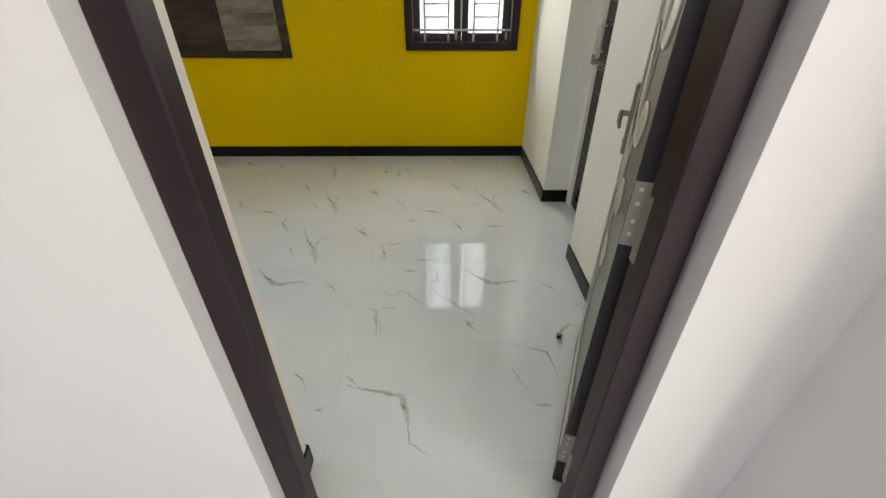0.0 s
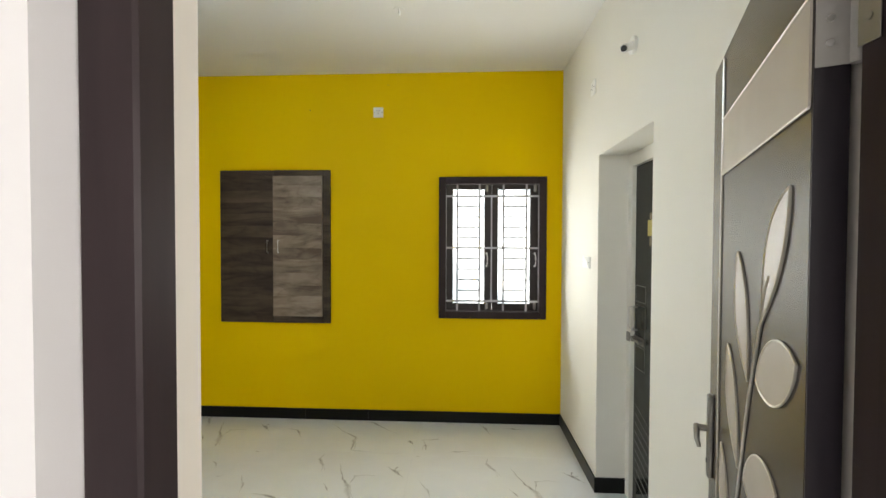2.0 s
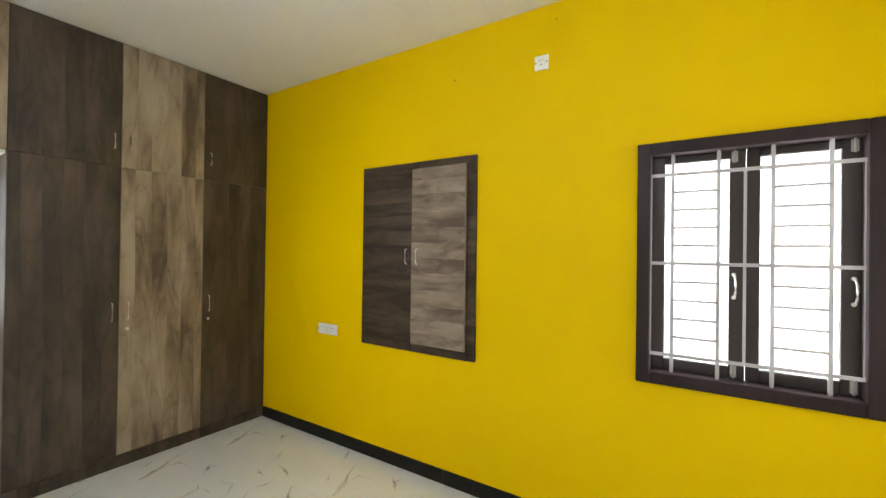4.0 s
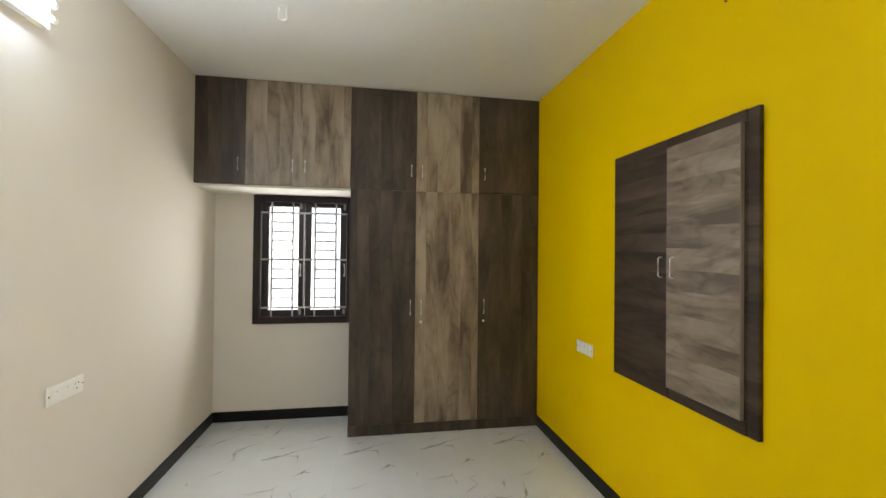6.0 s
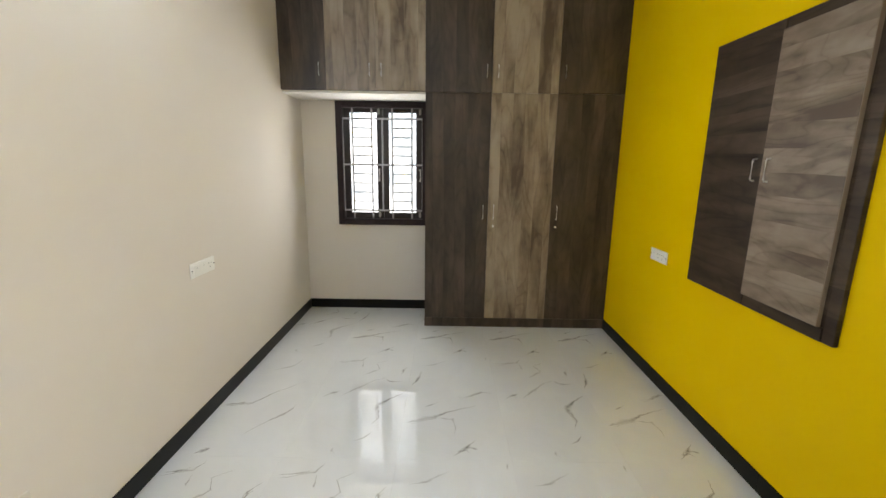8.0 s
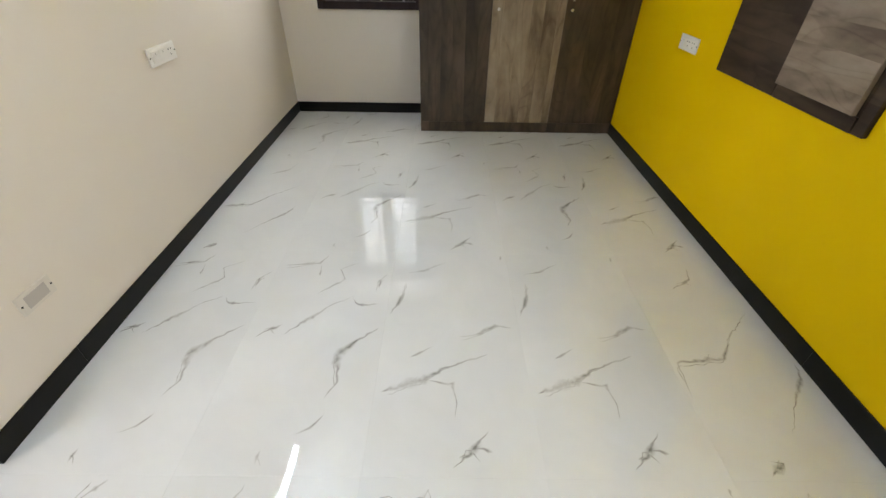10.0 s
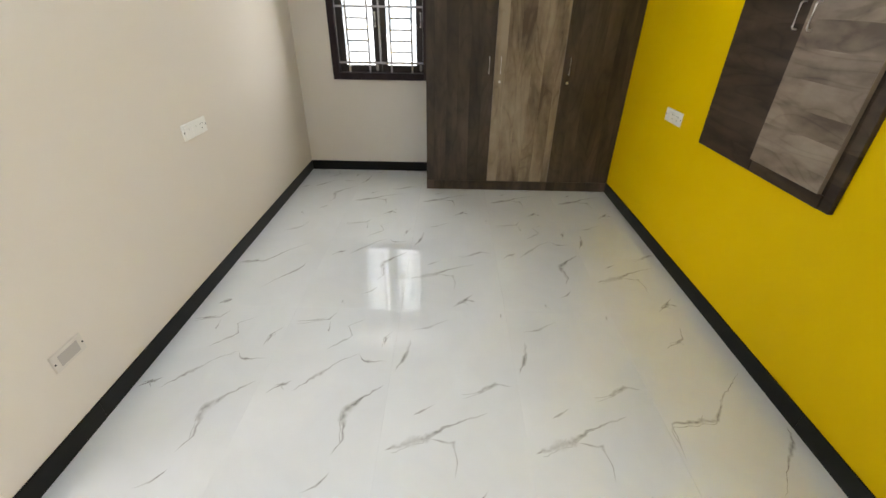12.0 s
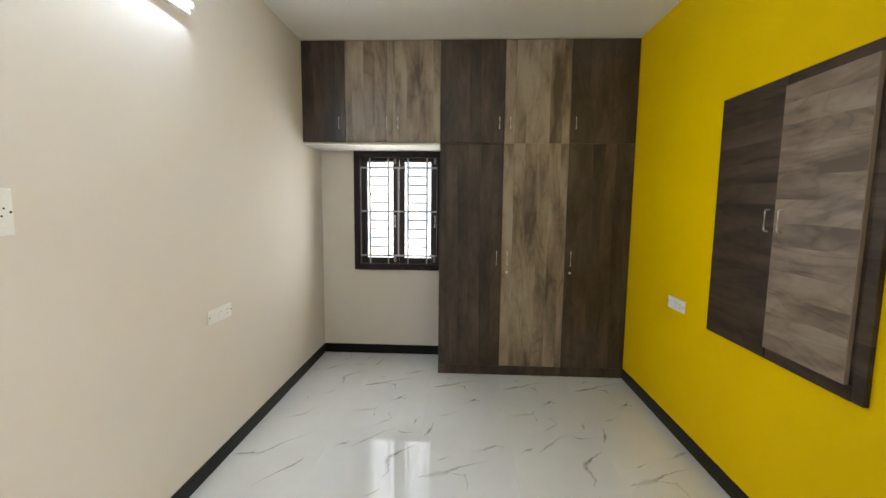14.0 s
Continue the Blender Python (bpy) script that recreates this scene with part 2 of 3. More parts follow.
def structure(name, bm, mat, label=""):
    return tagged(part(name, bm, mat), label, kind="structure")


# ---- large structure ----
BIG = 0.4
structure("wall_north", blocks((XL - WT, W1[0], YN, YN + WT, 0, ZC), (W1[1], XR + BIG, YN, YN + WT, 0, ZC),
          (W1[0], W1[1], YN, YN + WT, 0, W1[2]), (W1[0], W1[1], YN, YN + WT, W1[3], ZC)), YELLOW, "bright yellow painted plaster wall")
structure("wall_west", blocks((XL - WT, XL, YO, W2[0], 0, ZC), (XL - WT, XL, W2[1], YN, 0, ZC),
          (XL - WT, XL, W2[0], W2[1], 0, W2[2]), (XL - WT, XL, W2[0], W2[1], W2[3], ZC)), CREAM, "cream painted plaster wall")
structure("wall_east", blocks((XR, XR + BIG, YS, BY0, 0, ZC), (XR, XR + BIG, BY1, YN, 0, ZC), (XR, XR + BIG, BY0, BY1, BZ, ZC),
          (BX + 0.05, XR + BIG, BY0, BY1, 0, BZ)), WHITE, "off-white painted plaster wall")
DZ, RX0 = 2.13, -0.37
wall_s = structure("wall_south", blocks((XL, RX0, YO + 0.1, YS, 0, ZC), (DX1, XR + BIG, YO + 0.1, YS, 0, ZC), (RX0, DX1, YO + 0.1, YS, DZ, ZC)), CREAM, "cream painted plaster wall")
HE = 3.0
structure("wall_hall_north", blocks((-2.6, DX0, YO, YO + 0.1, 0, ZC), (DX1 + 0.011, HX, YO, YO + 0.1, 0, ZC), (DX0, DX1 + 0.011, YO, YO + 0.1, DZ + 0.02, ZC)), HALL, "off-white painted hall wall")
structure("wall_hall_jog", blocks((HX, HE, YJ, YO + 0.097, 0, ZC)), HALL, "off-white painted hall wall")
structure("wall_hall_east", blocks((HE, HE + WT, HY, YO + 0.097, 0, ZC)), HALL, "off-white painted hall wall")
structure("wall_hall_west", blocks((-2.6 - WT, -2.6, HY, YO + 0.1, 0, ZC)), HALL, "off-white painted hall wall")
# unseen end wall; its window opening is made up for the added lamp
structure("wall_hall_south", blocks((-2.6 - WT, -2.1, HY - WT, HY, 0, ZC), (-0.1, HE + WT, HY - WT, HY, 0, ZC),
          (-2.1, -0.1, HY - WT, HY, 0, 0.9), (-2.1, -0.1, HY - WT, HY, 2.5, ZC)), HALL, "off-white painted hall wall")
structure("ceiling", blocks((XL - WT, XR + BIG, YO + 0.1, YN + WT, ZC, ZC + 0.15)), CEIL, "plain white painted ceiling")
structure("ceiling_hall", blocks((-2.6 - WT, HE + WT, HY - WT, YO + 0.096, ZC, ZC + 0.15)), CEIL, "plain white painted ceiling")
floor = structure("floor", blocks((XL - WT, HE + WT, HY - WT, YN + WT, -0.2, -0.0105)), GROUT, "glossy white marble-look tiled floor")


def skirting(name, *rows):
    structure(name, blocks(*rows, bevel=0.0015), GRANITE, "black polished granite skirting")


skirting("baseboard_north", (WX, -1.3504, YN - SKT, YN, 0, SK), (-1.3496, -0.7934, YN - SKT - 0.0006, YN, 0, SK), (-0.7926, XR, YN - SKT, YN, 0, SK))
skirting("baseboard_west", (XL, XL + SKT, YS + SKT, WD, 0, SK))
skirting("baseboard_south", (XL, -0.7684, YS, YS + SKT, 0, SK), (-0.7676, RX0 + SKT, YS, YS + SKT + 0.0005, 0, SK))
skirting("baseboard_reveal", (RX0, RX0 + SKT, YS - 0.1, YS, 0, SK))
skirting("baseboard_south_b", (DX1, XR, YS, YS + SKT, 0, SK))
skirting("baseboard_east", (XR - SKT, XR, YS + SKT, BY0, 0, SK))
skirting("baseboard_east_b", (XR - SKT, XR, BY1, YN - SKT, 0, SK))
skirting("baseboard_recess", (XR - SKT, BX - 0.012, BY1 - SKT, BY1, 0, SK))


# ---- windows ----
def window(name, m, w):
    """Timber window with two glazed shutters behind a welded steel grill; local x across, y out of the room, z up."""
    h, t, k = 1.204, 0.06, w / 0.909
    top = thing(name, (0, 0, 0), "dark brown wooden casement window with grey steel grill", "window")
    tagged(top, kind="structure")
    f = part("window_frame", blocks((0, t, -0.03, 0.1, 0, h), (w - t, w, -0.03, 0.1, 0, h), (t, w - t, -0.03, 0.1, 0, t), (t, w - t, -0.03, 0.1, h - t, h), bevel=0.004), FRAME, top)
    half = (w - 2 * t) / 2
    for i in range(2):
        x0 = t + i * half
        g0, g1 = (0.119 * k, 0.39 * k) if i == 0 else (0.508 * k, 0.782 * k)
        sh = part("shutter", blocks((x0 + 0.001, g0, 0.05, 0.085, t, h - t), (g1, x0 + half - 0.001, 0.05, 0.085, t, h - t),
                  (g0, g1, 0.05, 0.085, t, 0.118), (g0, g1, 0.05, 0.085, h - 0.098, h - t), bevel=0.003), SHUTTER, top)
        p = part("pane", blocks((g0, g1, 0.064, 0.068, 0.118, h - 0.098)), GLASS, sh)
        # the lamp's light enters the room without the pane's tint
        p.visible_shadow = False
        hx = g1 + 0.02 + (0.02 if i else 0)
        bm = bmesh.new()
        for z in (0.446, 0.554):
            rod(bm, (hx, 0.051, z), (hx, 0.046, z), 0.009, 12)
        sweep(bm, [(hx, 0.05, 0.445), (hx + 0.003, 0.034, 0.452), (hx + 0.006, 0.024, 0.475), (hx + 0.006, 0.022, 0.5), (hx + 0.006, 0.024, 0.525), (hx + 0.003, 0.034, 0.548), (hx, 0.05, 0.555)], (0.006, 0.0045, 0.005, 0.0055, 0.005, 0.0045, 0.006))
        part("handle", bm, STEEL, sh, "silver pull handle", True)
        for z in (0.075, h - 0.115):
            bolt = blocks((hx - 0.012, hx + 0.012, 0.042, 0.05, z, z + 0.05))
            rod(bolt, (hx, 0.038, z - 0.005), (hx, 0.038, z + 0.055), 0.005)
            part("bolt", bolt, WORN, sh)
    gr = part("grill", bmesh.new(), GRILL, top, "grey painted welded steel grill")
    for z in (0.147, 0.602, 1.043):
        part("bar", blocks((t - 0.002, w - t + 0.002, 0.0, 0.006, z - 0.008, z + 0.008)), GRILL, gr)
    for x in (0.157 * k, 0.347 * k, 0.55 * k, 0.744 * k):
        part("bar", blocks((x - 0.008, x + 0.008, 0.006, 0.012, 0.055, h - 0.055)), GRILL, gr)
    for x, e in ((t + 0.002, 0.003), (0.449 * k, 0.006), (w - t - 0.002, 0.003)):
        part("bar", blocks((x - e, x + e, 0.006, 0.012, 0.147, 1.043)), GRILL, gr)
    for a, b in ((0.157 * k, 0.347 * k), (0.55 * k, 0.744 * k)):
        for z0, z1 in ((0.147, 0.602), (0.602, 1.043)):
            for j in range(1, 5):
                z = z0 + (z1 - z0) * j / 5
                part("rung", rod(bmesh.new(), (a, 0.009, z), (b, 0.009, z), 0.0068, 6), GRILL, gr)
    top.matrix_basis = m
    return top


window("window_1", pose(W1[0], YN, W1[2]), W1[1] - W1[0])
window("window_2", pose(XL, W2[0], W2[2], 0, 0, 90), W2[1] - W2[0])


# ---- handles, plates ----
def pull(parent, x, z, length=0.1, y=0.0):
    """Slim D handle on a door front; local y towards the room is negative."""
    r = 0.004
    bm = sweep(bmesh.new(), [(x, y, z - length / 2), (x, y - 0.015, z - length / 2 + 0.002), (x, y - 0.02, z - length / 2 + 0.009),
                             (x, y - 0.02, z + length / 2 - 0.009), (x, y - 0.015, z + length / 2 - 0.002), (x, y, z + length / 2)], r)
    part("handle", bm, STEEL, parent, "slim satin steel pull", True)


def lock(parent, x, z, y=0.0):
    bm = rod(bmesh.new(), (x, y, z), (x, y - 0.004, z), 0.011, 16)
    rod(bm, (x, y - 0.004, z), (x, y - 0.007, z), 0.006, 12)
    part("lock", bm, STEEL, parent, "round steel cam lock", True)


def leaf(parent, x0, x1, z0, z1, mat, y=0.0, t=0.019, label=""):
    return part("door", blocks((x0 + 0.001, x1 - 0.001, y - t, y, z0 + 0.001, z1 - 0.001), bevel=0.0015), mat, parent, label)


# ---- wardrobe and loft cabinets (local x along the wall northwards, y away from the room) ----
DEPTH = WX - XL
L0 = YS


def cabinet(name, y0, width, z0, z1, label):
    ob = thing(name, (WX - 0.019, y0, z0), label, "cabinet", "built-in wardrobe units", 90)
    return ob


def carcass(parent, w, h, mat=DARK_V):
    part("body", blocks((0.0005, w - 0.0005, 0.0, DEPTH - 0.024, 0.0005, h - 0.0005)), mat, parent)


cols = [WD, 2.853, 3.419, YN - 0.002]
for i in range(3):
    mat, tone = (LIGHT_V, "grey-brown") if i == 1 else (DARK_V, "dark brown")
    w = cols[i + 1] - cols[i]
    low = cabinet("wardrobe", cols[i], w, 0, WZ, tone + " wood-grain laminate tall wardrobe with one door")
    carcass(low, w, WZ)
    part("plinth", blocks((0.0, w, -0.016, 0.0, 0.0, 0.088), bevel=0.001), DARK_V, low)
    d = leaf(low, 0, w, 0.09, WZ, mat)
    hx = w - 0.045 if i == 0 else 0.05
    pull(d, hx, 1.1, 0.125, -0.019)
    if i:
        lock(d, hx, 0.972, -0.019)
    if i == 1:
        for x in (0.001, w - 0.004):
            part("edging", blocks((x, x + 0.003, -0.0196, -0.0188, 0.092, WZ - 0.002)), EDGE, d, "pale beige edge banding")
    up = cabinet("upper_cabinet", cols[i], w, WZ, ZC, tone + " wood-grain laminate cabinet above the tall wardrobe")
    carcass(up, w, ZC - WZ)
    d = leaf(up, 0, w, 0.0, ZC - WZ - 0.006, mat)
    pull(d, hx, 0.175, 0.1, -0.019)

slab = structure("loft_slab", blocks((XL, WX - 0.03, YS, WD - 0.001, 2.104, 2.125)), WHITE, "white painted concrete loft slab")
lw = 1.44 - L0
loft_a = cabinet("loft_cabinet", L0 + 0.001, lw, 2.126, ZC, "dark brown wood-grain laminate loft cabinet above the window")
carcass(loft_a, lw, ZC - 2.126)
pull(leaf(loft_a, 0, lw, -0.002, ZC - 2.132, DARK_V), lw - 0.055, 0.165, 0.1, -0.019)
lw = WD - 1.44 - 0.001
loft_b = cabinet("loft_cabinet", 1.4405, lw, 2.126, ZC, "grey-brown wood-grain laminate loft cabinet with two doors")
carcass(loft_b, lw, ZC - 2.126)
pull(leaf(loft_b, 0, lw / 2, -0.002, ZC - 2.132, LIGHT_V), lw / 2 - 0.05, 0.165, 0.1, -0.019)
pull(leaf(loft_b, lw / 2, lw, -0.002, ZC - 2.132, LIGHT_V), lw / 2 + 0.05, 0.165, 0.1, -0.019)

# ---- wall cabinet in the yellow wall ----
NX0, NX1, NZ0, NZ1 = -2.095, -1.122, 0.85, 2.175
nw, nh = NX1 - NX0, NZ1 - NZ0
nich = thing("wall_cabinet", (NX0, YN, NZ0), "dark-framed wall cabinet with one dark and one grey-brown door", "cabinet")
part("frame", blocks((0, 0.475, -0.011, 0, 0, nh), (nw - 0.053, nw, -0.022, 0, 0, nh), (0.4755, nw - 0.053, -0.0265, 0, 0, 0.0565), (0.4755, nw - 0.053, -0.0265, 0, nh - 0.0485, nh), (0.4755, nw - 0.053, -0.02, 0, 0.0565, nh - 0.0485), bevel=0.002), DARK_H, nich)
d = leaf(nich, 0.001, 0.475, 0.001, nh - 0.001, DARK_H, -0.0115, 0.0178, "dark brown wood-grain door")
pull(d, 0.427, 0.665, 0.105, -0.0293)
d = leaf(nich, 0.475, 0.906, 0.058, nh - 0.05, LIGHT_H, -0.0225, 0.018, "grey-brown wood-grain door")
part("edging", blocks((0.9052, 0.9075, -0.0408, -0.0226, 0.059, nh - 0.051)), EDGE, d, "pale beige edge banding")
pull(d, 0.527, 0.665, 0.105, -0.0405)


# ---- entrance door ----
FZ, FY = 2.13, 0.826
frame_d = thing("door_frame", (0, FY, 0), "dark brown painted wooden door frame", "door frame")
tagged(frame_d, kind="structure")
for n, r in (("jamb", ((DX0, DX0 + 0.062, 0, 0.055, 0, FZ), (DX0, DX0 + 0.036, 0.055, 0.092, 0, FZ))),
             ("jamb", ((DX1 - 0.062, DX1, 0, 0.055, 0, FZ), (DX1 - 0.045, DX1, 0.055, 0.1, 0, FZ))),
             ("head", ((DX0 + 0.062, DX1 - 0.062, 0, 0.055, FZ - 0.062, FZ), (DX0 + 0.045, DX1 - 0.045, 0.055, 0.1, FZ - 0.045, FZ)))):
    part(n, blocks(*r, bevel=0.004), FRAME, frame_d)

for z in (0.206, 1.036, 1.866):
    bm = blocks((DX1 - 0.0475, DX1 - 0.0455, 0.074, 0.0995, z - 0.078, z + 0.066), bevel=0.0005)
    hl = part("hinge_leaf", bm, DULL, frame_d, "worn paint-splashed steel hinge leaf")
    for dz in (-0.05, 0.0, 0.045):
        part("screw", rod(bmesh.new(), (DX1 - 0.047, 0.086, z + dz), (DX1 - 0.0488, 0.086, z + dz), 0.0042, 10), DULL, hl, "dull screw head")

# the open leaf: local x from the hinge outwards, y towards the opening
LW, LH, LT = 0.744, 2.045, 0.036
leaf_d = thing("door_1", (0.465, 0.983, 0.006), "dark brown veneered door with pale leaf inlays, standing open", "door", rz=67.7)
tagged(leaf_d, kind="structure")
DOORFACE = enamel("door_veneer", (0.05, 0.0395, 0.031), (0.062, 0.05, 0.04), 0.27, 0.45)
LEAFEDGE = enamel("leaf_edge_paint", (0.018, 0.014, 0.018), (0.03, 0.024, 0.03), 0.35, 0.35)
INLAY = paint("pale_veneer", (0.46, 0.41, 0.36), (0.4, 0.355, 0.31), 0.35, 0.05)
SILVER = Mat("silver_bead", (0.68, 0.64, 0.58), 0.32, 0.8).m
part("panel", blocks((0, LW, -LT, 0, 0, LH), bevel=0.002), DOORFACE, leaf_d)
part("lipping", blocks((-0.0015, 0.0, -LT + 0.0005, -0.0005, 0.001, LH - 0.001)), LEAFEDGE, leaf_d, "nearly black painted hinge edge")


def inlay(name, pts, closed=True):
    """A raised flat piece with a half-round silver bead along its edge."""
    bm = bmesh.new()
    lo = [bm.verts.new((x, 0.0002, z)) for x, z in pts]
    hi = [bm.verts.new((x, 0.003, z)) for x, z in pts]
    bm.faces.new(hi), bm.faces.new(lo[::-1])
    for i in range(len(pts)):
        j = (i + 1) % len(pts)
        bm.faces.new((lo[i], lo[j], hi[j], hi[i]))
    p = part(name, bm, INLAY, leaf_d, "pale beige raised inlay")
    return p


def bead(pts, parent, r=0.002):
    part("bead", sweep(bmesh.new(), [(x, 0.003, z) for x, z in pts], r, 6), SILVER, parent, "thin silver edging bead", True)


def smooth_curve(pts, n=6):
    """Points of a soft curve through pts."""
    out = []
    for i in range(len(pts) - 1):
        p = [Vector(pts[max(i - 1, 0)]), Vector(pts[i]), Vector(pts[i + 1]), Vector(pts[min(i + 2, len(pts) - 1)])]
        for k in range(n):
            t = k / n
            out.append(tuple(0.5 * (2 * p[1] + (p[2] - p[0]) * t + (2 * p[0] - 5 * p[1] + 4 * p[2] - p[3]) * t * t + (3 * p[1] - p[0] - 3 * p[2] + p[3]) * t ** 3)))
    return out + [tuple(pts[-1])]


def long_leaf(tip, base, wide, bow):
    """A pointed leaf between tip and base."""
    t, b = Vector(tip), Vector(base)
    side = Vector((b.y - t.y, t.x - b.x)).normalized()
    one = [tuple(t.lerp(b, k / 12) + side * (wide * math.sin(math.pi * (k / 12) ** 0.85) + bow * math.sin(math.pi * k / 12))) for k in range(13)]
    two = [tuple(t.lerp(b, k / 12) + side * (-wide * math.sin(math.pi * (k / 12) ** 0.85) + bow * math.sin(math.pi * k / 12))) for k in range(13)]
    p = inlay("inlay_leaf", one + two[-2:0:-1])
    bead(one, p)
    bead(two, p)
    return p


top_l = long_leaf((0.067, 1.645), (0.197, 1.43), 0.042, -0.012)
bead([(0.158, 1.51), (0.175, 1.49), (0.197, 1.45)], top_l, 0.003)
long_leaf((0.392, 1.545), (0.289, 1.3), 0.052, -0.012)
long_leaf((0.482, 1.33), (0.357, 1.098), 0.05, -0.012)
long_leaf((0.545, 1.07), (0.43, 0.84), 0.05, -0.012)
for cx, cz in ((0.128, 1.366), (0.205, 1.148), (0.29, 0.93), (0.37, 0.71)):
    tip, end, side = Vector((cx - 0.1, cz + 0.036)), Vector((cx + 0.1, cz - 0.044)), Vector((0.37, 0.929))
    over = [tuple(tip.lerp(end, k / 14) + side * 0.049 * math.sin(math.pi * k / 14) ** 0.65) for k in range(15)]
    under = [tuple(tip.lerp(end, k / 14) - side * 0.049 * math.sin(math.pi * k / 14) ** 0.65) for k in range(15)]
    p = inlay("inlay_petal", over + under[-2:0:-1])
    bead(over, p, 0.0019)
    bead(under, p, 0.0019)
stem = smooth_curve([(0.2, 1.432), (0.231, 1.371), (0.282, 1.259), (0.345, 1.083), (0.4, 0.9), (0.44, 0.65), (0.455, 0.35)])
bead(stem, leaf_d, 0.003)
band = inlay("inlay_band", [(0.004, 1.737), (0.588, 1.737), (0.588, 1.873), (0.004, 1.873)])
bead([(0.002, 1.735), (0.59, 1.735)], band)
bead([(0.002, 1.875), (0.59, 1.875)], band)
band = inlay("inlay_band", [(0.004, 0.2), (0.588, 0.2), (0.588, 0.31), (0.004, 0.31)])
bead([(0.002, 0.198), (0.59, 0.198)], band)
bead([(0.002, 0.312), (0.59, 0.312)], band)
bead([(0.592, 0.03), (0.592, 2.03)], leaf_d, 0.003)

for side, sy in ((1, 0.0), (-1, -LT)):
    hd = part("door_handle", blocks((0.669, 0.7, min(sy, sy + side * 0.014), max(sy, sy + side * 0.014), 0.91, 1.14), bevel=0.004), DULL, leaf_d, "satin steel lever handle on a long plate")
    bm = rod(bmesh.new(), (0.684, sy + side * 0.012, 1.045), (0.684, sy + side * 0.04, 1.045), 0.009, 14)
    sweep(bm, [(0.688, sy + side * 0.038, 1.048), (0.674, sy + side * 0.04, 1.04), (0.66, sy + side * 0.041, 1.022), (0.653, sy + side * 0.036, 1.002)], [0.009, 0.008, 0.007, 0.005], 10)
    part("lever", bm, DULL, hd, "", True)
    part("keyhole", rod(bmesh.new(), (0.684, sy + side * 0.014, 0.955), (0.684, sy + side * 0.0155, 0.955), 0.007, 12), BLACK, hd, "dark round keyhole")
for z in (0.2, 1.03, 1.86):
    hg = part("hinge", blocks((-0.0035, -0.0016, -0.034, -0.001, z - 0.078, z + 0.066), bevel=0.0006), WORN, leaf_d, "worn paint-splashed steel butt hinge")
    part("knuckle", rod(bmesh.new(), (-0.004, -LT - 0.004, z - 0.078), (-0.004, -LT - 0.004, z + 0.07), 0.007, 12), WORN, hg, "", True)
    for dz in (-0.05, -0.02, 0.02, 0.05):
        part("screw", rod(bmesh.new(), (-0.0033, -0.015, z + dz), (-0.0048, -0.015, z + dz), 0.0045, 10), STEEL, hg, "bright screw head")
bm = blocks((0.66, 0.71, 0.0, 0.004, 0.06, 0.13), bevel=0.001)
sweep(bm, [(0.685, 0.003, 0.1), (0.685, 0.03, 0.1), (0.68, 0.055, 0.085), (0.675, 0.075, 0.045), (0.674, 0.08, 0.022)], [0.009, 0.009, 0.008, 0.008, 0.008], 10)
stop = part("door_stop", bm, STEEL, leaf_d, "kick-down steel door stop", True)
part("foot", rod(bmesh.new(), (0.674, 0.08, 0.0), (0.674, 0.08, 0.024), 0.012, 12), BLACK, stop, "black rubber foot")

# ---- bathroom door in its recess ----
bath = thing("door_2", (BX, BY0, 0), "dark grey-green printed bathroom door in a white frame", "door")
tagged(bath, kind="structure")
wdt = BY1 - BY0
BATH = Mat("printed_door", (0.018, 0.02, 0.016), 0.14, 0.0, 0.25)
bv = BATH.coords((6, 6, 1.0))
BATH.put("Base Color", BATH.ramp(BATH.noise(bv, 1.5, 4), ((0.3, (0.012, 0.0135, 0.011)), (0.7, (0.027, 0.029, 0.023)))))
BATH = BATH.m
LINE = Mat("pale_line", (0.2, 0.2, 0.18), 0.3).m
part("jamb", blocks((-0.012, 0.05, 0.001, 0.062, 0, 2.02), bevel=0.002), WHITE, bath, "white painted jamb")
part("jamb", blocks((-0.012, 0.05, wdt - 0.062, wdt - 0.001, 0, 2.02), bevel=0.002), WHITE, bath, "white painted jamb")
part("head", blocks((-0.012, 0.05, 0.001, wdt - 0.001, 2.0205, 2.099), bevel=0.002), WHITE, bath, "white painted head")
pn = part("panel", blocks((0.012, 0.042, 0.064, wdt - 0.064, 0.01, 2.018), bevel=0.001), BATH, bath)
y1 = wdt - 0.08
for z0, z1, ya in ((1.215, 1.31, y1 - 0.13), (0.965, 1.195, y1 - 0.13), (0.82, 0.95, y1 - 0.13)):
    bm = bmesh.new()
    for r in ((ya, y1, z0), (ya, y1, z1)):
        box(bm, 0.0105, 0.0118, r[0], r[1], r[2] - 0.0018, r[2] + 0.0018)
    for y in (ya, y1):
        box(bm, 0.0105, 0.0118, y - 0.0018, y + 0.0018, z0, z1)
    part("printed_rectangle", bm, LINE, pn, "thin pale grey printed line")
for k in range(9):
    z = 0.6 - 0.055 * k
    bm = rod(bmesh.new(), (0.0112, y1, z), (0.0112, y1 - 0.28, z - 0.1), 0.0018, 4)
    part("printed_stripe", bm, LINE, pn, "thin pale grey printed line")
GOLD = Mat("printed_gold", (0.16, 0.12, 0.03), 0.3).m
SHADE = Mat("printed_shade", (0.62, 0.52, 0.16), 0.25).m
cy = 2.775 - BY0
lamp = part("printed_lamp", blocks((0.0104, 0.0118, cy - 0.045, cy + 0.045, 1.6, 1.69), bevel=0.0005), SHADE, pn, "printed picture of a yellow wall lamp")
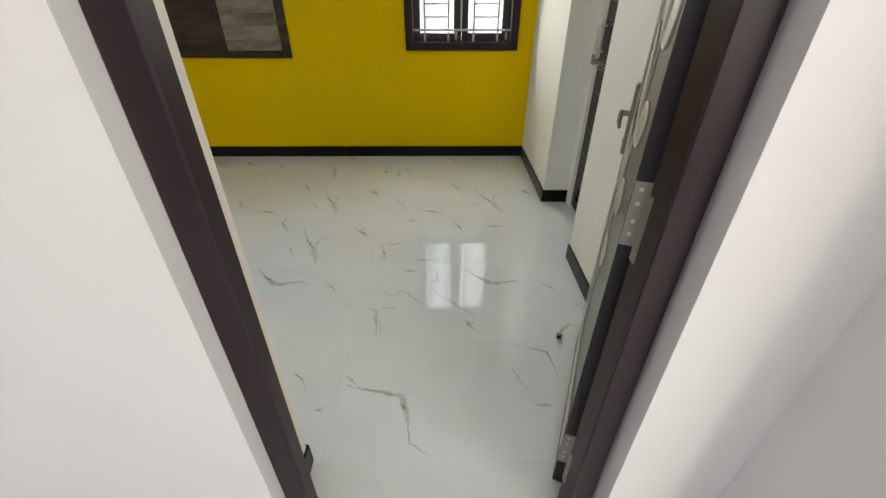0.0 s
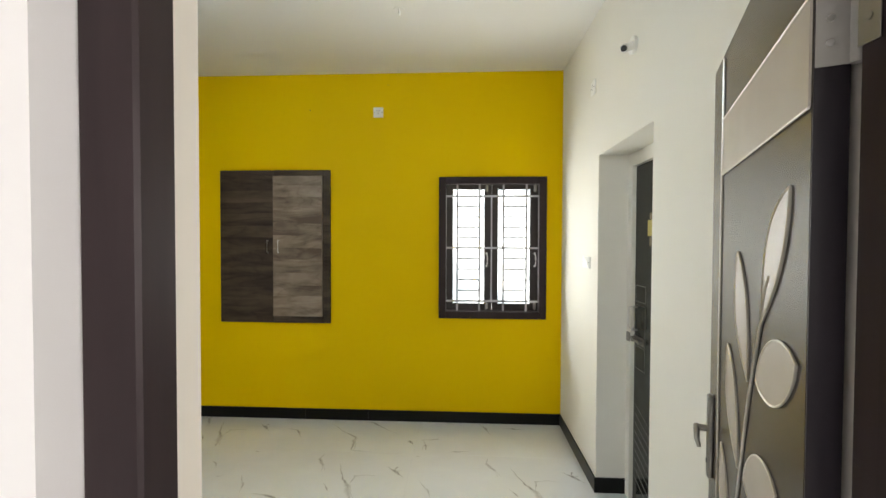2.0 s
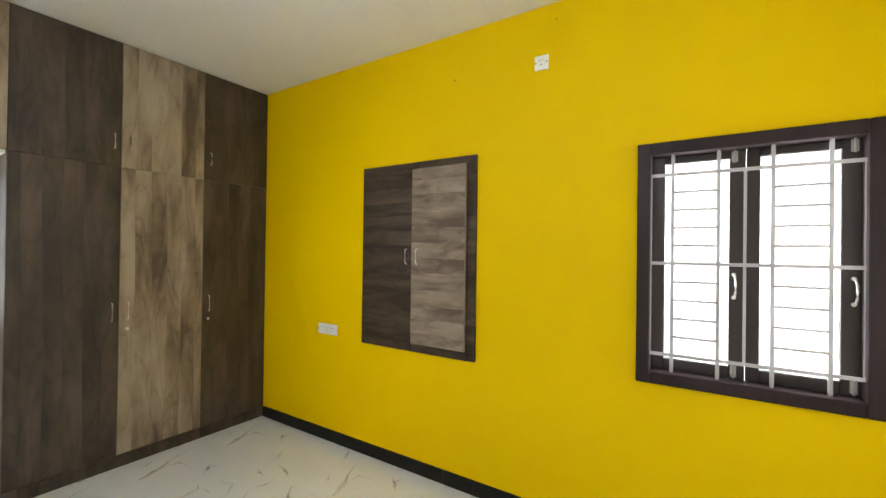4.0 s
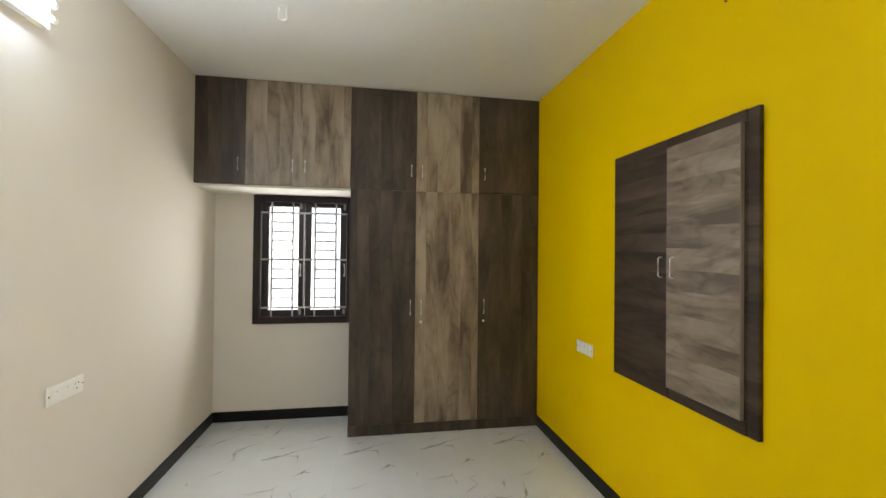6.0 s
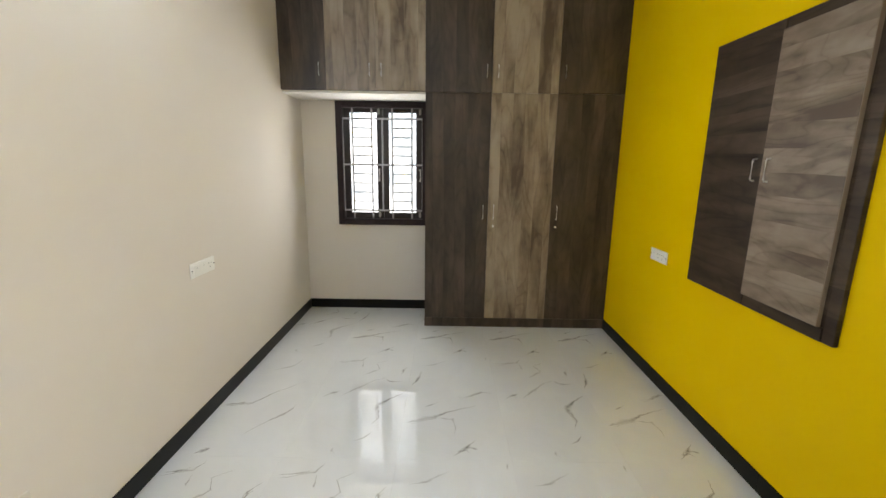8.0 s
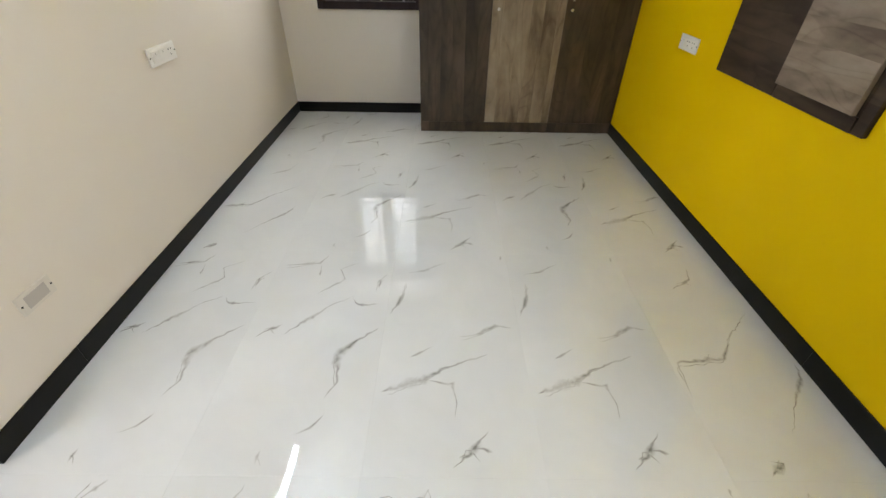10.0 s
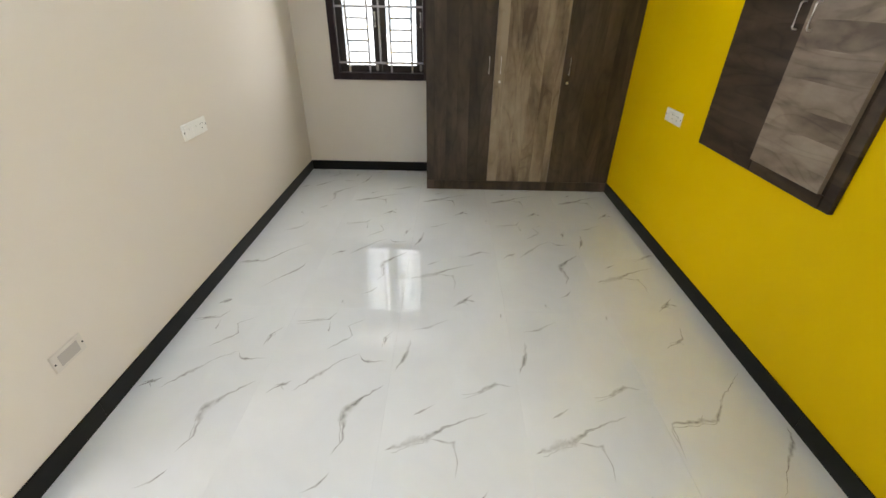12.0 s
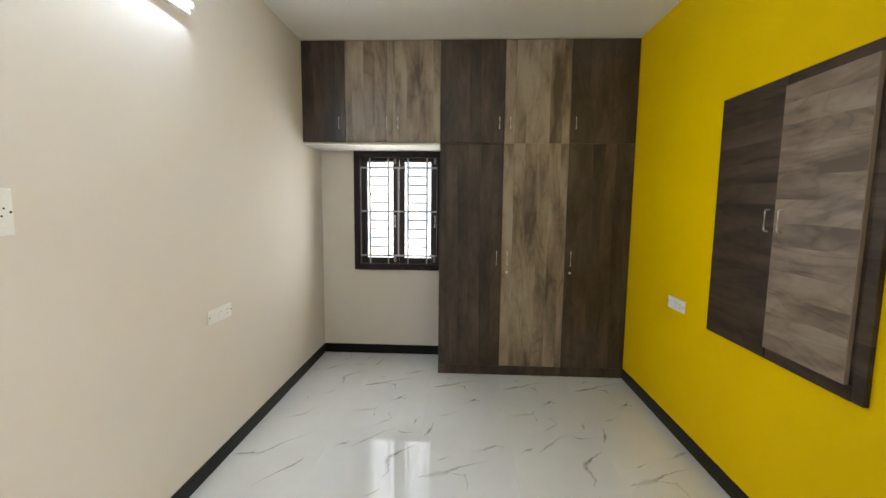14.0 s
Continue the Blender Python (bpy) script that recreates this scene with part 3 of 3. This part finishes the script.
part("bracket", blocks((0.0104, 0.0118, cy - 0.012, cy + 0.022, 1.693, 1.73), (0.0104, 0.0118, cy - 0.004, cy + 0.02, 1.545, 1.597)), GOLD, lamp, "printed brass bracket")
ring = [(-0.028 + 0.0, wdt - 0.105 + 0.045 * math.cos(a), 1.115 + 0.068 * math.sin(a)) for a in [2 * math.pi * k / 20 for k in range(21)]]
bm = sweep(bmesh.new(), ring, 0.006, 8)
rod(bm, (0.012, wdt - 0.105, 1.183), (-0.028, wdt - 0.105, 1.183), 0.006)
rod(bm, (0.012, wdt - 0.105, 1.047), (-0.028, wdt - 0.105, 1.047), 0.006)
part("door_handle", bm, STEEL, bath, "round steel pull ring", True)
bm = blocks((0.004, 0.012, wdt - 0.2, wdt - 0.07, 0.97, 1.01), (-0.02, -0.012, wdt - 0.06, wdt - 0.02, 0.965, 1.02), bevel=0.001)
rod(bm, (-0.008, wdt - 0.21, 0.99), (-0.008, wdt - 0.03, 0.99), 0.007)
for y in (wdt - 0.18, wdt - 0.09):
    box(bm, -0.018, 0.006, y - 0.008, y + 0.008, 0.975, 1.005)
part("latch", bm, DULL, bath, "steel sliding latch")


# ---- electrical plates ----
def plate(name, where, rz, w, h, label, category, switches=0, sockets=0, screws=True, mat=PLASTIC, gap=False):
    """A wall plate; local x along the wall, y out of the wall is negative."""
    ob = thing(name, where, label, category, "", rz)
    bm = blocks((-w / 2, w / 2, -0.009, 0, -h / 2, h / 2), bevel=0.003)
    part("cover", bm, mat, ob)
    n = switches + sockets
    m = 0.016
    if gap:
        x0, x1 = -w / 2 + m + 0.0055, w / 2 - m - 0.0055
        # a black sheet stands in for shade in the gap round the switches
        part("gap", blocks((x0, x1, -0.0093, -0.0086, -h * 0.3 - 0.0022, h * 0.3 + 0.0022)), BLACK, ob, "black sheet for the shade in the gap round the switches")
    for k in range(n):
        pitch = (w - 2 * m - 0.012) / n
        x0 = -w / 2 + m + 0.006 + k * pitch
        if k < switches:
            bm = blocks((x0 + 0.001, x0 + pitch - 0.001, -0.0135, -0.0088, -h * 0.3, h * 0.3), bevel=0.0015)
            part("switch", bm, mat, ob)
            part("mark", blocks((x0 + pitch / 2 - 0.0015, x0 + pitch / 2 + 0.0015, -0.0142, -0.0133, h * 0.1, h * 0.2)), PLASTIC_D, ob, "small grey mark")
        else:
            part("socket", blocks((x0 + 0.001, x0 + pitch - 0.001, -0.0115, -0.0088, -h * 0.32, h * 0.32), bevel=0.001), mat, ob)
            for dx, dz in ((-0.012, 0.012), (0.012, 0.012), (0, -0.012)):
                c = x0 + pitch / 2 + dx * min(1, pitch / 0.05)
                part("hole", rod(bmesh.new(), (c, -0.0112, dz), (c, -0.0119, dz), 0.0035, 10), BLACK, ob, "dark socket hole")
    if screws:
        for x in (-w / 2 + 0.009, w / 2 - 0.009):
            part("screw", rod(bmesh.new(), (x, -0.0085, 0), (x, -0.0102, 0), 0.004, 10), BLACK, ob)
    return ob


plate("socket_plate", (-2.495, YN, 0.905), 0, 0.22, 0.085, "white double socket plate on the yellow wall", "socket", 1, 2)
plate("socket_plate", (-0.706, YN, 2.667), 0, 0.085, 0.085, "small white square socket plate high on the yellow wall", "socket", 0, 1)
plate("socket_plate", (-1.97, YS, 0.912), 180, 0.24, 0.085, "white switch and socket plate on the cream wall", "socket", 2, 1)
plate("switch_plate", (-0.77, YS, 1.535), 180, 0.21, 0.15, "white switch plate on the cream wall beside the door", "switch", 4, 1)
plate("switch_plate", (-0.727, YO, 1.535), 0, 0.146, 0.085, "white switch plate on the hall wall", "switch", 1, 0, gap=True)
plate("switch_plate", (XR, 3.27, 1.43), -90, 0.15, 0.078, "white switch plate beside the bathroom recess", "switch", 2, 0)
plate("socket_plate", (XR, 3.163, 2.552), -90, 0.08, 0.09, "small white plate high beside the bathroom recess", "socket", 0, 1)
LENS = Mat("frosted_lens", (0.47, 0.44, 0.41), 0.4).m
FROST = Mat("frosted_plastic", (0.68, 0.64, 0.58), 0.35).m
fl = plate("foot_lamp", (-0.769, YS, 0.373), 180, 0.145, 0.078, "unlit frosted foot lamp with grey lens on the cream wall", "lamp", mat=FROST)
part("lens", blocks((-0.045, 0.045, -0.0105, -0.0088, -0.024, 0.024), bevel=0.0006), LENS, fl, "grey frosted lens")

# ---- tube light on the cream wall ----
tl = thing("tube_light", (-1.19, YS, 2.6), "lit white twin tube light on the cream wall", "tube light", "", 180)
# housing widened beyond what is known, to shade the wall from the tubes
part("housing", blocks((-0.6, 0.6, -0.034, 0, -0.074, 0.074), bevel=0.004), PLASTIC, tl)
for z in (-0.033, 0.033):
    part("tube", rod(bmesh.new(), (-0.575, -0.05, z), (0.575, -0.05, z), 0.013, 14), TUBE, tl, "glowing white tube", True)
    for x in (-0.59, 0.59):
        part("cap", rod(bmesh.new(), (x - 0.012, -0.05, z), (x + 0.012, -0.05, z), 0.0145, 14), PLASTIC, tl)

# ---- bulb holder, hooks, nails ----
bh = thing("bulb_holder", (XR, 2.53, 2.53), "empty angled white bulb holder on the wall", "bulb holder")
part("base", rod(bmesh.new(), (0, 0, 0), (-0.014, 0, 0), 0.042, 24), PLASTIC, bh, "", True)
part("neck", rod(bmesh.new(), (-0.01, -0.005, -0.004), (-0.075, -0.07, -0.046), 0.02, 18), PLASTIC, bh, "", True)
part("socket", rod(bmesh.new(), (-0.072, -0.067, -0.0437), (-0.08, -0.075, -0.049), 0.014, 18), BLACK, bh, "black hollow socket", True)


def hook(x, y, r, drop, label):
    ob = thing("ceiling_hook", (x, y, ZC), label, "hook")
    pts = [(0, -r, 0.0), (0, -r, -drop + r)] + [(0, -r * math.cos(a), -drop + r - r * math.sin(a)) for a in [math.pi * k / 8 for k in range(1, 8)]] + [(0, r, -drop + r), (0, r, 0.0)]
    part("rod", sweep(bmesh.new(), pts, 0.0055, 8), PLASTIC, ob, "", True)
    part("patch", rod(bmesh.new(), (0, 0, 0), (0, 0, -0.003), 0.035, 20), CEIL, ob, "round plaster patch")


hook(-2.267, 1.943, 0.021, 0.075, "white painted steel fan hook in the ceiling")
hook(-0.375, 3.02, 0.012, 0.03, "small white painted hook in the ceiling")
for x, z in ((-1.3, 2.69), (-0.62, 2.9)):
    ob = thing("nail", (x, YN, z), "small dark nail in the yellow wall", "nail")
    part("shank", rod(bmesh.new(), (0, 0, 0), (0, -0.012, 0), 0.003, 8), BLACK, ob)

# ---- floor tiles ----
# veins of each print: offsets along the tile and across it, then the half width in mm
P_VEINS = (
    ((0.28, 0.42), (0.36, 0.455), (0.489, 0.424), (0.565, 0.495), (0.65, 0.598), 9),
    ((0.595, 0.161), (0.7, 0.264), (0.796, 0.352), (0.845, 0.441), 4.5),
    ((0.836, 0.428), (0.786, 0.465), (0.793, 0.595), 4),
    ((0.9, 0.548), (0.965, 0.549), (1.03, 0.595), 5),
    ((0.221, 0.435), (0.163, 0.395), (0.141, 0.338), 4),
    ((0.036, 0.248), (0.086, 0.251), 5),
    ((0.575, 0.05), (0.62, 0.09), (0.66, 0.15), 5),
    ((0.86, 0.25), (0.97, 0.37), (1.05, 0.33), (1.11, 0.42), 3.5),
    ((1.078, 0.03), (1.09, 0.13), (1.095, 0.21), (1.19, 0.25), 5),
    ((0.99, 0.232), (1.083, 0.222), 3.5))
Q_VEINS = (
    ((0.31, 0.008), (0.371, 0.182), (0.431, 0.275), (0.505, 0.455), 10),
    ((0.371, 0.193), (0.354, 0.298), (0.289, 0.315), (0.204, 0.309), 4),
    ((0.478, 0.116), (0.541, 0.225), 3.5),
    ((0.598, 0.332), (0.61, 0.417), (0.66, 0.5), (0.648, 0.595), 7),
    ((0.03, 0.294), (0.089, 0.366), (0.165, 0.427), 6),
    ((0.106, 0.367), (0.086, 0.437), 4),
    ((0.955, 0.08), (0.861, 0.07), (0.725, 0.015), 7),
    ((1.021, 0.073), (1.055, 0.18), (1.12, 0.276), 4),
    ((1.14, 0.575), (1.16, 0.578), (1.185, 0.58), 4))
R_VEINS = (
    ((0.302, 0.008), (0.395, 0.024), (0.472, 0.03), (0.493, 0.24), (0.595, 0.31), (0.774, 0.488), 5),
    ((0.489, 0.534), (0.388, 0.489), (0.282, 0.392), (0.163, 0.307), 4.5),
    ((0.01, 0.135), (0.057, 0.2), (0.067, 0.155), 7),
    ((0.92, 0.2), (1.0, 0.33), (1.1, 0.36), 5))
S_VEINS = (
    ((1.19, 0.375), (1.096, 0.343), (0.929, 0.311), (0.901, 0.224), (0.888, 0.106), (0.8, 0.05), 7),
    ((1.19, 0.43), (1.096, 0.343), 4),
    ((0.447, 0.59), (0.287, 0.542), (0.27, 0.398), 4.5),
    ((0.477, 0.477), (0.405, 0.327), 3.5),
    ((0.393, 0.267), (0.304, 0.258), 6))
T_VEINS = (
    ((0.506, 0.454), (0.4, 0.45), (0.303, 0.437), 5),
    ((1.102, 0.05), (1.132, 0.21), (1.18, 0.232), 5),
    ((1.132, 0.21), (1.01, 0.239), 6),
    ((1.038, 0.558), (0.888, 0.492), 4),
    ((0.77, 0.06), (0.95, 0.04), 3),
    ((0.677, 0.536), (0.64, 0.44), (0.604, 0.327), 5))
PRINTS = {"P": P_VEINS, "Q": Q_VEINS, "R": R_VEINS, "S": S_VEINS, "T": T_VEINS}
from mathutils import geometry


def strokes(design):
    """Each vein as a list of (x, y, half width), uneven along its length."""
    rng = random.Random("print" + design)
    out = []
    for *pts, half in PRINTS[design]:
        peak = rng.uniform(0.3, 0.62)
        line, total = [], sum(math.dist(a, b) for a, b in zip(pts, pts[1:]))
        gone = 0.0
        for a, b in zip(pts, pts[1:]):
            n = max(2, int(math.dist(a, b) / 0.018))
            for k in range(n):
                f = (gone + math.dist(a, b) * k / n) / total
                j = 0.0045
                wide = half * 0.0022 * min(1, 8 * f + 0.1, 8 * (1 - f)) * (0.3 + 1.15 * math.exp(-((f - peak) / 0.17) ** 2)) * rng.uniform(0.5, 1.2)
                line.append((a[0] + (b[0] - a[0]) * k / n + rng.uniform(-j, j), a[1] + (b[1] - a[1]) * k / n + rng.uniform(-j, j), wide))
            gone += math.dist(a, b)
        line.append((*pts[-1], half * 0.0003))
        out.append(line)
        if half >= 5:
            # a thin strand beside the thick vein, and a twig off it
            n = len(line)
            a, b, d = int(n * rng.uniform(0.05, 0.2)), int(n * rng.uniform(0.5, 0.8)), rng.choice((-1, 1)) * rng.uniform(0.018, 0.03)
            out.append([(x + d * (1 - k / n) + rng.uniform(-0.003, 0.003), y + 0.4 * d + rng.uniform(-0.003, 0.003), 0.0024) for k, (x, y, _) in enumerate(line[a:b])])
            x, y, _ = line[int(n * peak)]
            out.append([(x - d * k / 3, y + abs(d) * k / 4 + rng.uniform(-0.002, 0.002), 0.003 * (1 - k / 6)) for k in range(5)])
    return out


tiles = {}


def tile_mesh(w, h, x_cut, y_cut, design):
    """A tile whose print is cut off by x_cut at its east edge and y_cut at its south edge."""
    key = (round(w, 3), round(h, 3), round(x_cut, 3), round(y_cut, 3), design)
    if key in tiles:
        return tiles[key]
    g = 0.0002
    verts, faces, lines = [Vector((g, g)), Vector((w - g, g)), Vector((w - g, h - g)), Vector((g, h - g))], [[0, 1, 2, 3]], []
    for line in strokes(design) if design else ():
        pts = [(w - (s - x_cut), t - y_cut, r) for s, t, r in line]
        pts = [p for p in pts if 0.012 < p[0] < w - 0.012 and 0.012 < p[1] < h - 0.012]
        if len(pts) < 3:
            continue
        lines.append(pts)
        rows = []
        for i, (x, y, r) in enumerate(pts):
            a, b = pts[max(i - 1, 0)], pts[min(i + 1, len(pts) - 1)]
            d = Vector((b[0] - a[0], b[1] - a[1]))
            d = Vector((1, 0)) if d.length < 1e-6 else d.normalized()
            nrm = Vector((-d.y, d.x)) * max(r, 0.0008)
            rows.append(len(verts))
            verts += [Vector((x, y)) + nrm, Vector((x, y)), Vector((x, y)) - nrm]
        for a, b in zip(rows, rows[1:]):
            faces += [[a, a + 1, b + 1, b], [a + 1, a + 2, b + 2, b + 1]]
    co, _, out, *_ = geometry.delaunay_2d_cdt(verts, [], faces, 1, 1e-5)

    def strength(x, y):
        best = 0.0
        for pts in lines:
            for (ax, ay, ar), (bx, by, br) in zip(pts, pts[1:]):
                dx, dy = bx - ax, by - ay
                f = max(0.0, min(1.0, ((x - ax) * dx + (y - ay) * dy) / (dx * dx + dy * dy + 1e-12)))
                r = max(ar + (br - ar) * f, 0.0008)
                best = max(best, 1 - math.hypot(x - ax - dx * f, y - ay - dy * f) / r)
        return best if best > 0.1 else 0.0

    ends = [pts[k][:2] for pts in lines for k in (0, -1)]
    n = len(co)
    allv = [(c.x, c.y, 0.0) for c in co]
    corner = [min(range(n), key=lambda i, q=q: (co[i] - q).length) for q in verts[:4]]
    allv += [(0, 0, -g), (w, 0, -g), (w, h, -g), (0, h, -g), (0, 0, -0.01), (w, 0, -0.01), (w, h, -0.01), (0, h, -0.01)]
    fs = [list(f) for f in out]
    for k in range(4):
        j = (k + 1) % 4
        fs += [[n + k, n + j, corner[j], corner[k]], [n + 4 + k, n + 4 + j, n + j, n + k]]
    me = bpy.data.meshes.new("tile")
    me.from_pydata(allv, [], fs)
    at = me.attributes.new("vein", "FLOAT", "POINT")
    for i, c in enumerate(co):
        at.data[i].value = 0.0 if any(math.dist(c, e) < 2e-4 for e in ends) else strength(c.x, c.y)
    me.materials.append(TILE)
    tiles[key] = me
    return me


TILE_RNG = random.Random(5)


def lay(x0, x1, y0, y1, design="", x_cut=0.0, y_cut=0.0):
    j = 0.00012
    ob = new("tile", tile_mesh(x1 - x0 - 2 * j, y1 - y0 - 2 * j, x_cut, y_cut, design))
    ob.location = (x0 + j, y0 + j, 0)
    ob.rotation_euler = (TILE_RNG.uniform(-0.0005, 0.0005), TILE_RNG.uniform(-0.0003, 0.0003), 0)
    ob.parent = floor


xs = [XL, -2.732, -1.532, -0.332, XR]
ys = [YS, 1.627, 2.232, 2.837, 3.442, YN]
plan = ("PQQQQ", "RPQPQ", "PPQQR", "SPTQT")
for i, (a, b) in enumerate(zip(xs, xs[1:])):
    for k, (c, e) in enumerate(zip(ys, ys[1:])):
        lay(a, b, c, e, plan[i][k], 0.0, 0.038 if k == 0 else 0.0)
lay(RX0, DX1, YO + 0.02, YS)
for a in range(5):
    for c in range(7):
        lay(HE - 0.1 - 1.2 * (a + 1), HE - 0.1 - 1.2 * a, YO + 0.02 - 0.605 * (c + 1), YO + 0.02 - 0.605 * c, "PQRS"[(a + c) % 4])
lay(XR, BX + 0.05, BY0, BY1)
